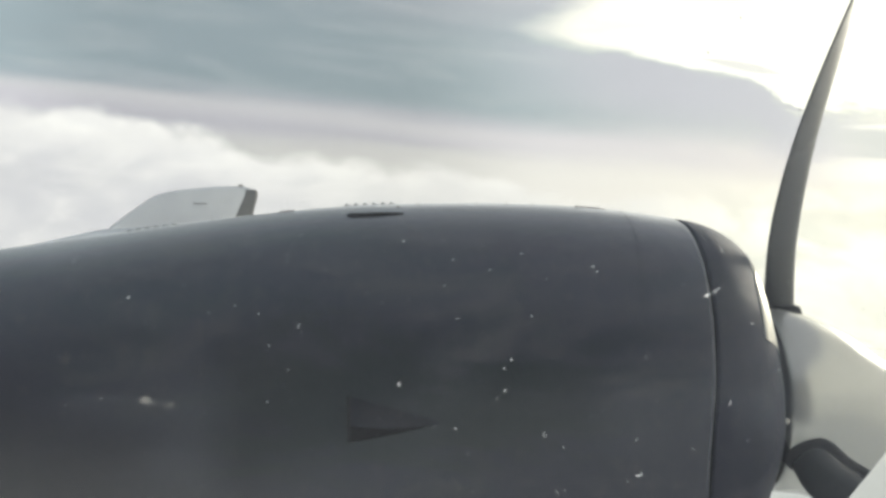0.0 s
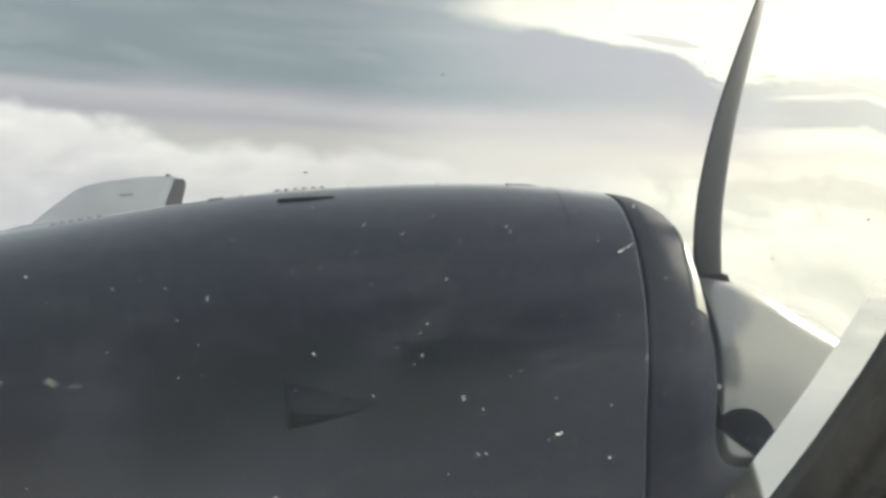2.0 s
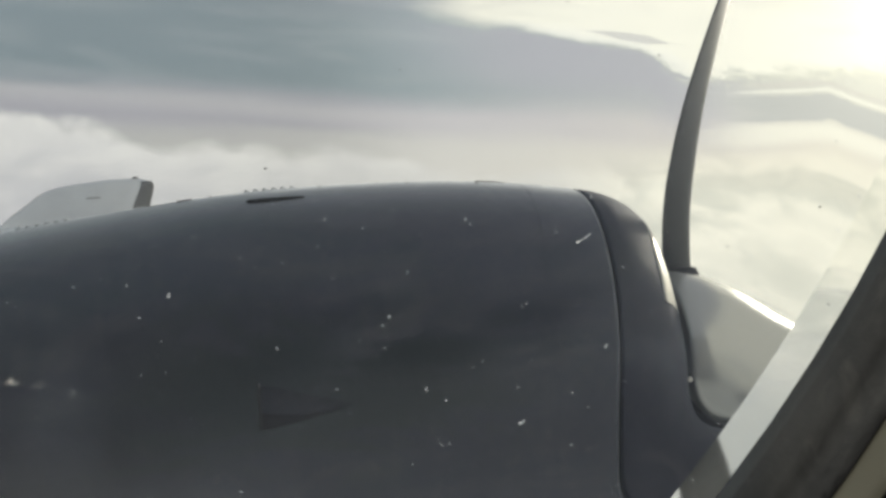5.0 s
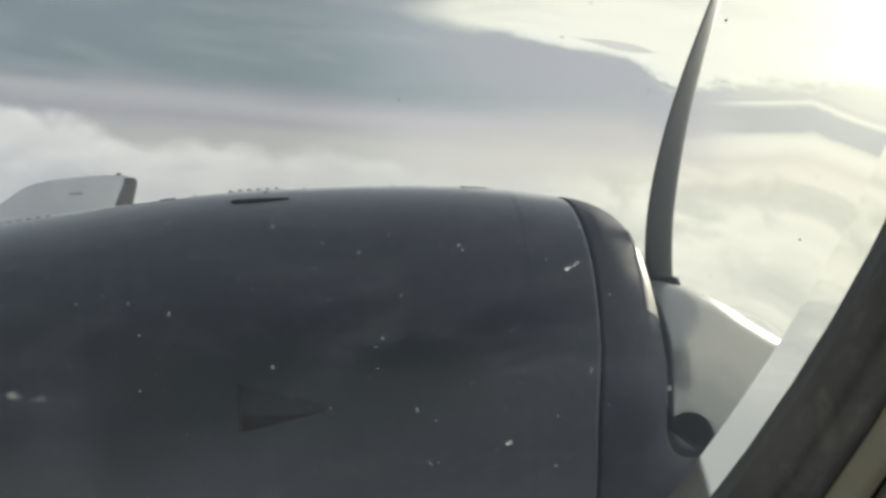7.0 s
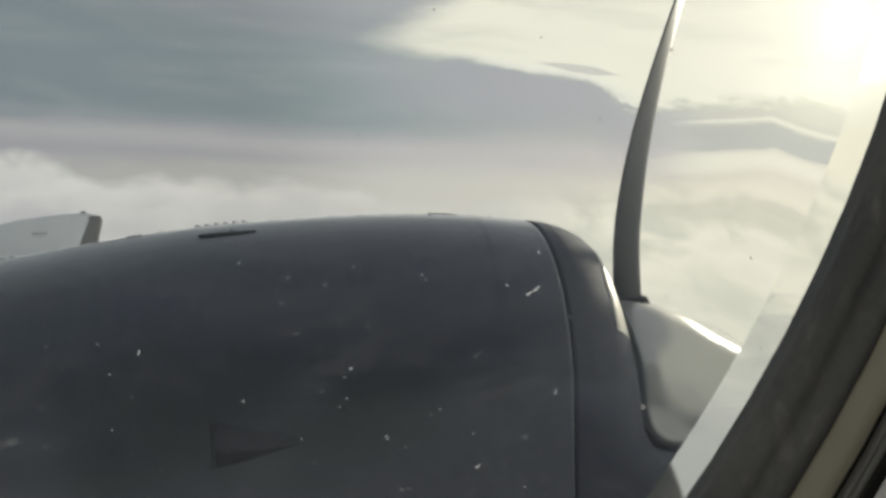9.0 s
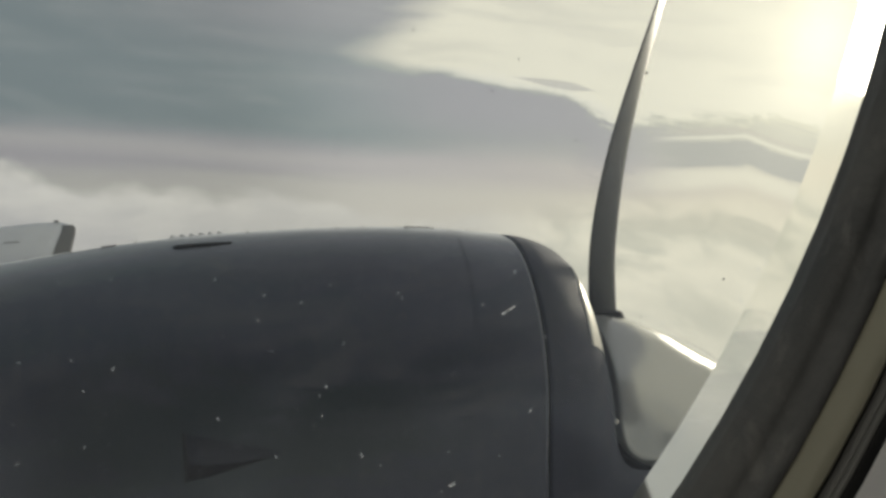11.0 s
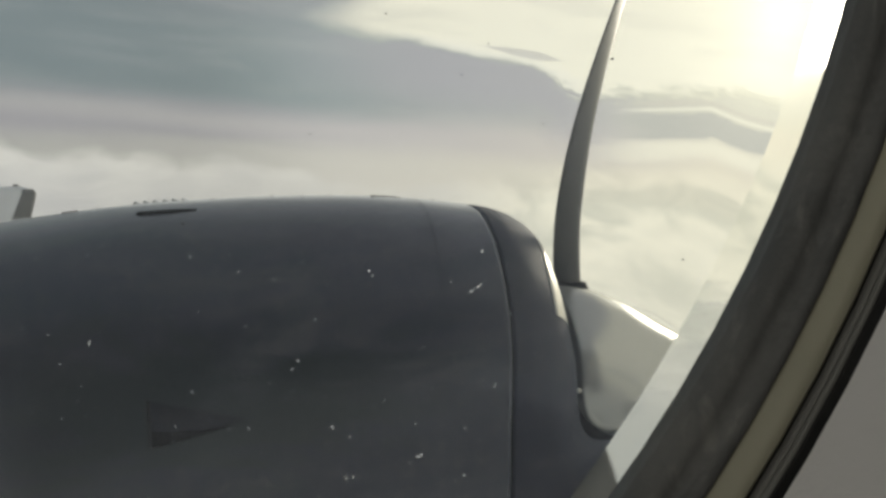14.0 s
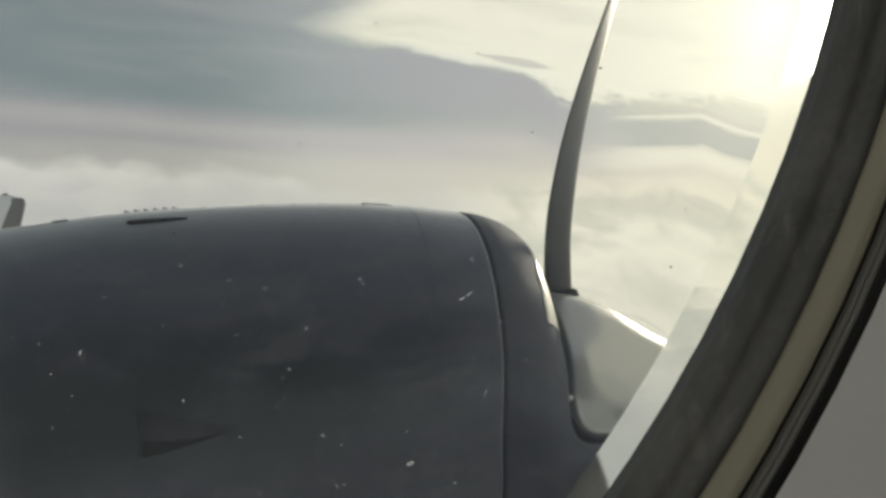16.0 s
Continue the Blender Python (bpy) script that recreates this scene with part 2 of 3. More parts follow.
def painted(name, a, b, dust, rough=0.35, grime=0.5, coat=0.12, spec=0.4, green_reflection=0.6, sheen=0.0, patches=0.0):
    """Weathered aircraft paint: two tones, painted greenish reflections, swept stains, rain streaks, a dust film and
    blotches.
    """
    m, g = material(name)
    big = g.noise(g.pos, 3.0, 4, 0.6)
    drip = g.noise(scaled(g, g.pos, 28, 6, 1.6), 1.0, 5, 0.6, 0.6)
    soot = g.noise(scaled(g, g.pos, 3.2, 4, 9), 1.0, 6, 0.68, 0.7)
    swept = g.noise(scaled(g, g.pos, 1.8, 2.5, 6.5), 1.0, 7, 0.66, 1.1)
    blot = g.noise(g.pos, 46.0, 5, 0.7, 0.3)
    grain = g.noise(g.pos, 260.0, 3, 0.6)
    speck = g.noise(g.pos, 120.0, 2, 0.5)
    col = g.mix(g.ramp(big, 0.35, 0.7), a, b)
    # greenish patches: reflections painted into the base colour
    col = g.mix(g.math("MULTIPLY", g.ramp(g.noise(scaled(g, g.pos, 2.2, 3, 5), 1.4, 6, 0.62, 0.9), 0.48, 0.66), green_reflection), col, (a[0] * 0.9, a[1] * 1.45, a[2] * 0.95))
    col = g.mix(g.math("MULTIPLY", g.ramp(swept, 0.44, 0.72), 0.36 * grime), col, dust)
    col = g.mix(g.math("MULTIPLY", g.ramp(drip, 0.5, 0.78), 0.16 * grime), col, dust)
    col = g.mix(g.math("MULTIPLY", g.ramp(soot, 0.48, 0.74), 0.36 * grime), col, dust)
    col = g.mix(g.math("MULTIPLY", g.ramp(blot, 0.54, 0.75), 0.55 * grime), col, dust)
    col = g.mix(g.math("MULTIPLY", g.ramp(grain, 0.60, 0.72), 0.3 * grime), col, dust)
    col = g.mix(g.math("MULTIPLY", g.ramp(speck, 0.72, 0.78), 0.5 * grime), col, tuple(c * 1.6 for c in dust))
    if patches:
        # darker, greener patch swept back along the flank
        q = g.node("ShaderNodeSeparateXYZ")
        g.link(g.pos, q.inputs[0])
        wander = g.math("MULTIPLY", g.math("SUBTRACT", swept, 0.5), 0.55)
        high = g.math("ABSOLUTE", g.math("ADD", g.math("SUBTRACT", q.outputs[2], 0.0), wander))
        aft = g.math("ABSOLUTE", g.math("ADD", g.math("ADD", q.outputs[0], 0.03), wander))
        patch_mask = g.math("MULTIPLY", g.ramp(high, 0.17, 0.05), g.ramp(aft, 0.50, 0.18))
        col = g.mix(g.math("MULTIPLY", patch_mask, patches), col, (0.011, 0.021, 0.021))
        # browner and darker low on the rear of the flank
        back = g.ramp(g.math("ADD", q.outputs[0], wander), -0.10, -0.55)
        under = g.ramp(g.math("ADD", q.outputs[2], g.math("MULTIPLY", wander, 0.5)), 0.08, -0.16)
        col = g.mix(g.math("MULTIPLY", g.math("MULTIPLY", back, under), 0.65), col, (0.020, 0.016, 0.015))
    r = g.math("ADD", rough, g.math("MULTIPLY", g.ramp(swept, 0.35, 0.7), 0.25))
    h = g.math("ADD", g.math("MULTIPLY", big, 1.0), g.math("MULTIPLY", grain, 0.05))
    shader = surface(g, col, r, coat=coat, bump=h, strength=0.25, dist=0.01, spec=spec)
    shader.inputs["Sheen Weight"].default_value = sheen
    shader.inputs["Sheen Roughness"].default_value = 0.42
    shader.inputs["Sheen Tint"].default_value = (0.90, 0.94, 1.0, 1.0)
    return m


def plain(name, color, rough=0.5, metal=0.0, vary=0.25, scale=40.0, strength=0.15, dist=0.0008):
    m, g = material(name)
    n = g.noise(g.pos, scale, 5, 0.6)
    big = g.noise(g.pos, scale / 9, 3, 0.5)
    dark = tuple(c * (1 - vary) for c in color)
    col = g.mix(g.math("ADD", g.math("MULTIPLY", n, 0.5), g.math("MULTIPLY", big, 0.5)), dark, color)
    surface(g, col, g.ramp(n, 0.2, 0.8, rough * 0.85, min(1.0, rough * 1.15)), metal, bump=n, strength=strength, dist=dist)
    return m


NAVY = painted("navy_paint", (0.014, 0.016, 0.037), (0.024, 0.027, 0.050), (0.112, 0.108, 0.113), 0.34, 1.15, 0.5, 0.45, 0.6, 0.80, 0.8)
NAVY_NOSE = painted("navy_nose_paint", (0.019, 0.021, 0.038), (0.030, 0.032, 0.050), (0.122, 0.117, 0.122), 0.62, 1.0, 0.0, 0.25, 0.3, 0.14)
GROOVE = plain("sealant_and_inlet_shade", (0.024, 0.024, 0.026), 0.8)
INSIDE = plain("black_and_duct_shade", (0.010, 0.010, 0.011), 0.9)
# darker navy: the inlet's recess shade put into the colour; also panel joints
INLET = painted("inlet_shade_and_joint", (0.0105, 0.012, 0.023), (0.017, 0.020, 0.032), (0.078, 0.075, 0.077), 0.46, 0.95, 0.25, 0.38, 0.5)
STEEL = plain("polished_lip", (0.78, 0.75, 0.66), 0.33, 0.30, 0.12, 60)
SPINNER = plain("spinner_paint", (0.52, 0.52, 0.49), 0.24, 0.55, 0.18, 9, 0.02, 0.0003)
BLADE = plain("blade_paint", (0.07, 0.07, 0.068), 0.38, 0.0, 0.35, 30)
WHITE = painted("white_paint", (0.66, 0.67, 0.70), (0.74, 0.75, 0.77), (0.45, 0.44, 0.42), 0.3, 0.3, 0.1, 0.4, 0.0)
BOOT = plain("boot_rubber", (0.20, 0.20, 0.20), 0.6, 0.0, 0.35, 25)
MARK = plain("mark_grey", (0.34, 0.34, 0.35), 0.6)
m, g = material("seal_rubber")
scuff = g.noise(g.pos, 34.0, 6, 0.68, 0.6)
pores = g.noise(g.pos, 420.0, 3, 0.6)
wear = g.noise(scaled(g, g.pos, 240, 240, 60), 1.0, 5, 0.62, 0.5)
col = g.mix(g.ramp(scuff, 0.35, 0.7), (0.046, 0.047, 0.046), (0.094, 0.094, 0.090))
col = g.mix(g.math("MULTIPLY", g.ramp(wear, 0.52, 0.76), 0.55), col, (0.150, 0.147, 0.136))
surface(g, col, g.ramp(scuff, 0.3, 0.7, 0.5, 0.8), bump=g.math("ADD", pores, wear), strength=0.4, dist=0.0006)
SEAL = m
CREAM = plain("bezel_plastic", (0.23, 0.22, 0.165), 0.45, 0.0, 0.12, 150)
RETAIN = plain("retainer_grey", (0.11, 0.11, 0.10), 0.55)
BLACK = plain("gap_shadow", (0.008, 0.008, 0.008), 0.8)
PANEL = plain("sidewall_panel", (0.50, 0.50, 0.49), 0.55, 0.0, 0.08, 400, 0.25, 0.0004)
CARPET = plain("carpet", (0.10, 0.10, 0.11), 0.95, 0.0, 0.4, 300, 0.6, 0.004)


IOR = 1.49                         # acrylic


def glass_material(name, haze, tint=(1, 1, 1), dirt=0.0, film_color=(0.71, 0.80, 1.0), rim=0.0, blur=0.0):
    """Acrylic: clear, with a thin film of scratches and dust that scatters the sun."""
    m, g = material(name)
    clear = g.node("ShaderNodeBsdfRefraction")
    clear.inputs[0].default_value = (*tint, 1)
    clear.inputs["Roughness"].default_value = blur
    clear.inputs["IOR"].default_value = IOR
    film = g.node("ShaderNodeBsdfTranslucent")
    film.inputs[0].default_value = (*film_color, 1)
    gloss = g.node("ShaderNodeBsdfGlossy")
    gloss.inputs["Roughness"].default_value = 0.04
    cloudy = g.noise(g.pos, 22.0, 5, 0.65, 0.4)
    scratch = g.noise(scaled(g, g.pos, 30, 30, 400), 1.0, 4, 0.6)
    amount = g.math("ADD", haze, g.math("MULTIPLY", g.math("MULTIPLY", g.ramp(cloudy, 0.45, 0.75), g.ramp(scratch, 0.3, 0.8, 0.5, 1.0)), dirt))
    if rim:
        q = g.node("ShaderNodeSeparateXYZ")
        g.link(g.pos, q.inputs[0])
        radius = g.math("SQRT", g.math("ADD", g.math("MULTIPLY", q.outputs[0], q.outputs[0]), g.math("MULTIPLY", q.outputs[2], q.outputs[2])))
        amount = g.math("ADD", amount, g.ramp(radius, 0.2124, 0.2178, 0.0, rim))
    a = g.node("ShaderNodeMixShader")
    g.put(a.inputs[0], amount)
    g.link(clear.outputs[0], a.inputs[1])
    g.link(film.outputs[0], a.inputs[2])
    fresnel = g.node("ShaderNodeFresnel")
    fresnel.inputs[0].default_value = 1.3
    b = g.node("ShaderNodeMixShader")
    g.put(b.inputs[0], g.math("MULTIPLY", fresnel.outputs[0], 0.5))
    g.link(a.outputs[0], b.inputs[1])
    g.link(gloss.outputs[0], b.inputs[2])
    g.link(b.outputs[0], g.out.inputs[0])
    return m


m, g = material("chip_white")
t = g.node("ShaderNodeBsdfTranslucent")
g.link(g.mix(g.noise(g.pos, 2600.0, 3, 0.6), (0.15, 0.16, 0.17), (0.66, 0.70, 0.76)), t.inputs[0])
g.link(t.outputs[0], g.out.inputs[0])
CHIP = m
m, g = material("smear_white")
t = g.node("ShaderNodeBsdfTranslucent")
t.inputs[0].default_value = (0.6, 0.6, 0.58, 1)
c = g.node("ShaderNodeBsdfTransparent")
x = g.node("ShaderNodeMixShader")
g.put(x.inputs[0], g.ramp(g.noise(scaled(g, g.pos, 500, 500, 900), 1.0, 4, 0.6), 0.38, 0.70, 0.0, 0.2))
g.link(c.outputs[0], x.inputs[1])
g.link(t.outputs[0], x.inputs[2])
g.link(x.outputs[0], g.out.inputs[0])
SMEAR = m
m, g = material("streak_faint")
t = g.node("ShaderNodeBsdfTranslucent")
t.inputs[0].default_value = (0.6, 0.6, 0.58, 1)
c = g.node("ShaderNodeBsdfTransparent")
x = g.node("ShaderNodeMixShader")
g.put(x.inputs[0], g.ramp(g.noise(scaled(g, g.pos, 700, 700, 300), 1.0, 4, 0.6), 0.35, 0.7, 0.0, 0.024))
g.link(c.outputs[0], x.inputs[1])
g.link(t.outputs[0], x.inputs[2])
g.link(x.outputs[0], g.out.inputs[0])
FAINT = m
PANE = glass_material("acrylic_pane", 0.011, (0.99, 0.993, 0.99), 0.028)
EDGE = glass_material("acrylic_edge", 0.012, (0.97, 0.972, 0.96), 0.025, (0.95, 0.95, 0.90), 0.05, 0.06)


# ---------------------------------------------------------------- mesh helpers
def mesh_of(name, bm, mat, smooth=True):
    me = bpy.data.meshes.new(name)
    bmesh.ops.recalc_face_normals(bm, faces=bm.faces)
    bm.to_mesh(me)
    bm.free()
    me.materials.append(mat)
    for p in me.polygons:
        p.use_smooth = smooth
    return me


def part(name, bm, mat, parent, label="", smooth=True, kind=""):
    ob = new(name, mesh_of(name, bm, mat, smooth))
    ob.parent = parent
    return tagged(ob, label, kind=kind)


def thing(name, label, category, kind="", group="", place=(0, 0, 0)):
    ob = new(name)
    ob.location = place
    ob.empty_display_size = 0.1
    return tagged(ob, label, category, group, kind)


def rings(bm, loops, closed=True, cap_a=False, cap_b=False):
    """Skin a list of point loops."""
    rows = [[bm.verts.new(p) for p in loop] for loop in loops]
    n = len(rows[0])
    for a, b in zip(rows, rows[1:]):
        for i in range(n if closed else n - 1):
            j = (i + 1) % n
            bm.faces.new((a[i], a[j], b[j], b[i]))
    if cap_a:
        bm.faces.new(rows[0])
    if cap_b:
        bm.faces.new(rows[-1])
    return bm


def box(bm, cx, cy, cz, sx, sy, sz, bevel=0.0):
    made = bmesh.ops.create_cube(bm, size=1.0, matrix=Matrix.LocRotScale((cx, cy, cz), None, (sx, sy, sz)))
    if bevel:
        edges = list({e for q in made["verts"] for e in q.link_edges})
        bmesh.ops.bevel(bm, geom=edges, offset=bevel, segments=2, affect="EDGES")
    return bm


def turned(bm, profile, origin, n=64):
    """Revolve (x, radius) pairs round the x axis through origin."""
    loops = []
    for x, r in profile:
        r = max(r, 1e-4)
        loops.append([(origin[0] + x, origin[1] + r * math.cos(a), origin[2] + r * math.sin(a))
                      for a in (2 * math.pi * k / n for k in range(n))])
    return rings(bm, loops)


def smooth_at(table, x, col):
    """Smooth interpolation in a table of rows that begin with x."""
    xs = [r[0] for r in table]
    if x <= xs[0]:
        return table[0][col]
    if x >= xs[-1]:
        return table[-1][col]
    i = max(k for k in range(len(xs)) if xs[k] <= x)
    i = min(i, len(xs) - 2)

    def slope(k):
        a, b = max(k - 1, 0), min(k + 1, len(xs) - 1)
        return (table[b][col] - table[a][col]) / (xs[b] - xs[a])

    h = xs[i + 1] - xs[i]
    s = (x - xs[i]) / h
    p0, p1 = table[i][col], table[i + 1][col]
    m0, m1 = slope(i) * h, slope(i + 1) * h
    return (2 * s**3 - 3 * s**2 + 1) * p0 + (s**3 - 2 * s**2 + s) * m0 + (-2 * s**3 + 3 * s**2) * p1 + (s**3 - s**2) * m1


# ---------------------------------------------------------------- cabin wall, window
WIN_X, WIN_Z, WIN_R = -0.1127, 0.1094, 0.2181
PANE_Y, WALL_IN, WALL_OUT = 0.117, 0.100, 0.135
X0, X1, Y0, Z0, Z1 = -2.6, 2.2, -1.15, -0.95, 0.75


def circle(r, y, n=128):
    return [(WIN_X + r * math.cos(a), y, WIN_Z + r * math.sin(a)) for a in (2 * math.pi * k / n for k in range(n))]


def framed_wall(y_in, y_out, cx, cz, r, flare=0.04, n=128):
    """A flat wall with a round hole through it."""
    bm = bmesh.new()

    def ring_at(y, rr):
        return [(cx + rr * math.cos(a), y, cz + rr * math.sin(a)) for a in (2 * math.pi * k / n for k in range(n))]

    def rim(y):
        pts = []
        for k in range(n):
            a = 2 * math.pi * k / n
            dx, dz = math.cos(a), math.sin(a)
            tx = ((X1 if dx > 0 else X0) - cx) / dx if abs(dx) > 1e-6 else 1e9
            tz = ((Z1 if dz > 0 else Z0) - cz) / dz if abs(dz) > 1e-6 else 1e9
            t = min(tx, tz)
            pts.append((cx + t * dx, y, cz + t * dz))
        for kx in (X0, X1):
            for kz in (Z0, Z1):
                k = round(math.atan2(kz - cz, kx - cx) % (2 * math.pi) / (2 * math.pi) * n) % n
                pts[k] = (kx, y, kz)
        return pts

    loops = [rim(y_out), ring_at(y_out, r + flare), ring_at(y_in, r), ring_at(y_in, r + 0.3), rim(y_in)]
    rings(bm, loops + [loops[0]])
    bmesh.ops.remove_doubles(bm, verts=bm.verts, dist=1e-5)
    return bm


wall = tagged(new("wall_outboard", mesh_of("wall_outboard", framed_wall(WALL_IN, WALL_OUT, WIN_X, WIN_Z, 0.2297), PANEL)),
              "pale grey moulded cabin sidewall panel round the window", "wall", kind="structure")
# unseen outer skin, added so that the nacelle reflects something dark
skin = tagged(new("fuselage_skin", mesh_of("fuselage_skin", framed_wall(WALL_OUT + 0.003, WALL_OUT + 0.012, WIN_X, WIN_Z, 0.272, 0.002), NAVY)),
              "dark navy fuselage skin, unseen, added to darken the nacelle's reflections", "fuselage", kind="structure")
# unseen wall; its round opening is added to let light in
tagged(new("wall_inboard", mesh_of("wall_inboard", framed_wall(Y0, Y0 - 0.035, -1.75, 0.12, 0.2), PANEL)),
       "pale grey cabin wall opposite, unseen, with an added round opening", "wall", kind="structure")


def slab(name, label, category, mat, *dims):
    return tagged(new(name, mesh_of(name, box(bmesh.new(), *dims), mat, False)), label, category, kind="structure")


CX, CY, CZ = (X0 + X1) / 2, (Y0 + WALL_IN) / 2, (Z0 + Z1) / 2
LX, LY, LZ = X1 - X0, WALL_IN - Y0, Z1 - Z0
slab("floor", "dark grey carpeted cabin floor", "floor", CARPET, CX, CY + 0.0, Z0 - 0.02, LX, LY + 0.07, 0.04)
slab("ceiling", "pale grey cabin ceiling", "ceiling", PANEL, CX, CY, Z1 + 0.02, LX, LY + 0.07, 0.04)
slab("wall_forward", "plain pale grey forward cabin bulkhead", "wall", PANEL, X1 + 0.02, CY, CZ, 0.04, LY + 0.07, LZ)
slab("wall_aft", "plain pale grey aft cabin bulkhead", "wall", PANEL, X0 - 0.02, CY, CZ, 0.04, LY + 0.07, LZ)

window = thing("window_1", "round cabin window with scratched acrylic pane and black seal", "window", "structure",
               place=(WIN_X, PANE_Y, WIN_Z))


def in_window(bm):
    bmesh.ops.translate(bm, verts=bm.verts, vec=(-WIN_X, -PANE_Y, -WIN_Z))
    return bm


def ring_part(name, mat, profile, label=""):
    """A ring swept round the window from (radius, y) pairs, closed on itself."""
    bm = bmesh.new()
    loops = [circle(r, y) for r, y in profile]
    rings(bm, loops + [loops[0]])
    bmesh.ops.remove_doubles(bm, verts=bm.verts, dist=1e-6)
    return part(name, in_window(bm), mat, window, label)


PANE_THICK, ROLL_R, BEVEL_R, RIM_R = 0.004, 0.2058, 0.2141, 0.2200


def pane_face(r):
    """The outer face of the pane: flat, rolled off toward the rim, then a small reversed bevel."""
    q = min(max(r - ROLL_R, 0.0), BEVEL_R - ROLL_R)
    return PANE_Y + PANE_THICK - 1200.0 * q ** 3 / 3 + 0.09 * max(r - BEVEL_R, 0.0)


bm = bmesh.new()
flat = [0.19, 0.15, 0.10, 0.05, 0.002]
roll = [0.2200, 0.2190, 0.2180, 0.2170, 0.2160, 0.2150, 0.2143, BEVEL_R] + [BEVEL_R - (BEVEL_R - ROLL_R) * k / 30 for k in range(1, 31)]
loops = [circle(r, PANE_Y, 256) for r in flat[::-1] + [0.2058, RIM_R]]
loops += [circle(r, pane_face(r), 256) for r in roll + [0.200] + flat]
rings(bm, loops, cap_a=True, cap_b=True)
for e in bm.edges:
    r = [math.hypot(q.co.x - WIN_X, q.co.z - WIN_Z) for q in e.verts]
    if max(r) - min(r) < 1e-6 and (abs(r[0] - BEVEL_R) < 1e-6 or r[0] > RIM_R - 1e-6):
        e.smooth = False
pane = part("pane", in_window(bm), PANE, window, "clear acrylic pane with chips, dust and a milky bevelled rim")
pane.data.materials.append(EDGE)
for f in pane.data.polygons:
    c = f.center
    if math.hypot(c.x, c.z) > BEVEL_R and c.y > PANE_THICK * 0.5:
        f.material_index = 1
pane.visible_shadow = False
ring_part("seal", SEAL, [(0.2196, 0.1165), (0.2201, 0.1140), (0.2217, 0.1115), (0.2224, 0.1118), (0.2234, 0.1095), (0.2246, 0.1075), (0.2252, 0.1085), (0.2320, 0.1190), (0.2192, 0.1215)],
          "black rubber window seal")
ring_part("bezel", CREAM, [(0.2248, 0.1085), (0.2252, 0.1068), (0.2262, 0.1052), (0.2274, 0.1041), (0.2279, 0.1043), (0.2281, 0.1055), (0.2281, 0.1100), (0.2250, 0.1100)],
          "cream plastic bezel ring")
# near-black colour stands for the shade in the gap beside the bezel
ring_part("gasket", BLACK, [(0.2282, 0.1060), (0.2283, 0.1044), (0.2284, 0.1046), (0.2286, 0.1056), (0.2292, 0.1056), (0.22933, 0.1022), (0.2294, 0.1016), (0.2297, 0.1030), (0.2450, 0.1100), (0.2450, 0.1160), (0.2282, 0.1160)],
          "thin black double gasket with the gap's shade as its colour")
ring_part("retainer", RETAIN, [(0.22842, 0.1056), (0.22850, 0.1036), (0.22860, 0.1029), (0.22872, 0.1029), (0.22880, 0.1036), (0.22886, 0.1028), (0.22915, 0.1018), (0.22928, 0.1022), (0.22932, 0.1056)], "thin grey retainer lip")

# chips, grit and scratches on the pane: (x mm, z mm, size)
CHIPS = [(-6.6, 3.0, 4), (-0.6, 0.7, 3), (4.0, -0.7, 4), (16.8, -0.2, 4), (-16.4, -0.6, 3), (-24.4, -6.0, 2.5),
         (-19.7, -7.5, 4), (-23.4, -9.9, 4), (9.3, -6.3, 3.5), (6.6, -11.7, 3.5), (-7.2, -14.8, 4), (4.9, -16.6, 2.5),
         (10.7, -21.0, 5), (-31.3, -18.1, 3), (32.8, 1.7, 4), (36.7, -7.4, 4), (32.4, -12.4, 2.5), (22.1, -21.7, 2.5),
         (28.8, -29.4, 5), (12.2, -28.1, 4), (22.7, -26.1, 6), (8.5, -30.2, 3), (29.2, -22.9, 2.5),
         (-11.1, -3.4, 2.5), (-9.3, -4.7, 3), (-30.5, -5.8, 3.5), (5.8, -12.8, 3.5), (-21.2, -19.9, 2.5), (-18.1, -22.5, 2.5),
         (-48.2, -17.1, 2.5), (2.8, -14.4, 2), (-15.3, -9.8, 2), (-19.3, -8.3, 2), (-1.7, 3.0, 2), (3.0, 2.4, 2), (-47.1, 0.6, 3),
         (30.5, -11.7, 3), (30.2, -19.4, 2), (-19.9, -26.1, 2), (-4.9, -24.5, 2), (12.6, -15.1, 2), (40.0, -13.1, 2.5), (34.3, -14.0, 2)]
GRIT = [(-7.3, 7.2, 3.5), (42.6, 19.2, 3), (50.5, -5.6, 3), (63.2, -1.2, 3), (53.6, 28.3, 4.5), (28.1, 7.6, 2.5), (66.0, 7.3, 3), (9.7, 18.6, 2.5), (20.8, 34.7, 3), (35.2, 30.6, 2.5), (31.1, 26.3, 2.5)]
rnd = random.Random(11)


def flake(bm, x, z, size, stretch=1.0, turn=0.0, y=PANE_Y - 0.0004):
    """An irregular thin flake on the inner face of the pane."""
    n = 7
    pts = []
    for k in range(n):
        a = 2 * math.pi * k / n
        r = size * rnd.uniform(0.12, 1.25)
        px, pz = r * math.cos(a) * stretch, r * math.sin(a)
        pts.append((x + px * math.cos(turn) - pz * math.sin(turn), z + px * math.sin(turn) + pz * math.cos(turn)))
    a = [bm.verts.new((p[0], y, p[1])) for p in pts]
    c = bm.verts.new((x, y - size * 0.35, z))
    for i in range(n):
        bm.faces.new((a[i], a[(i + 1) % n], c))


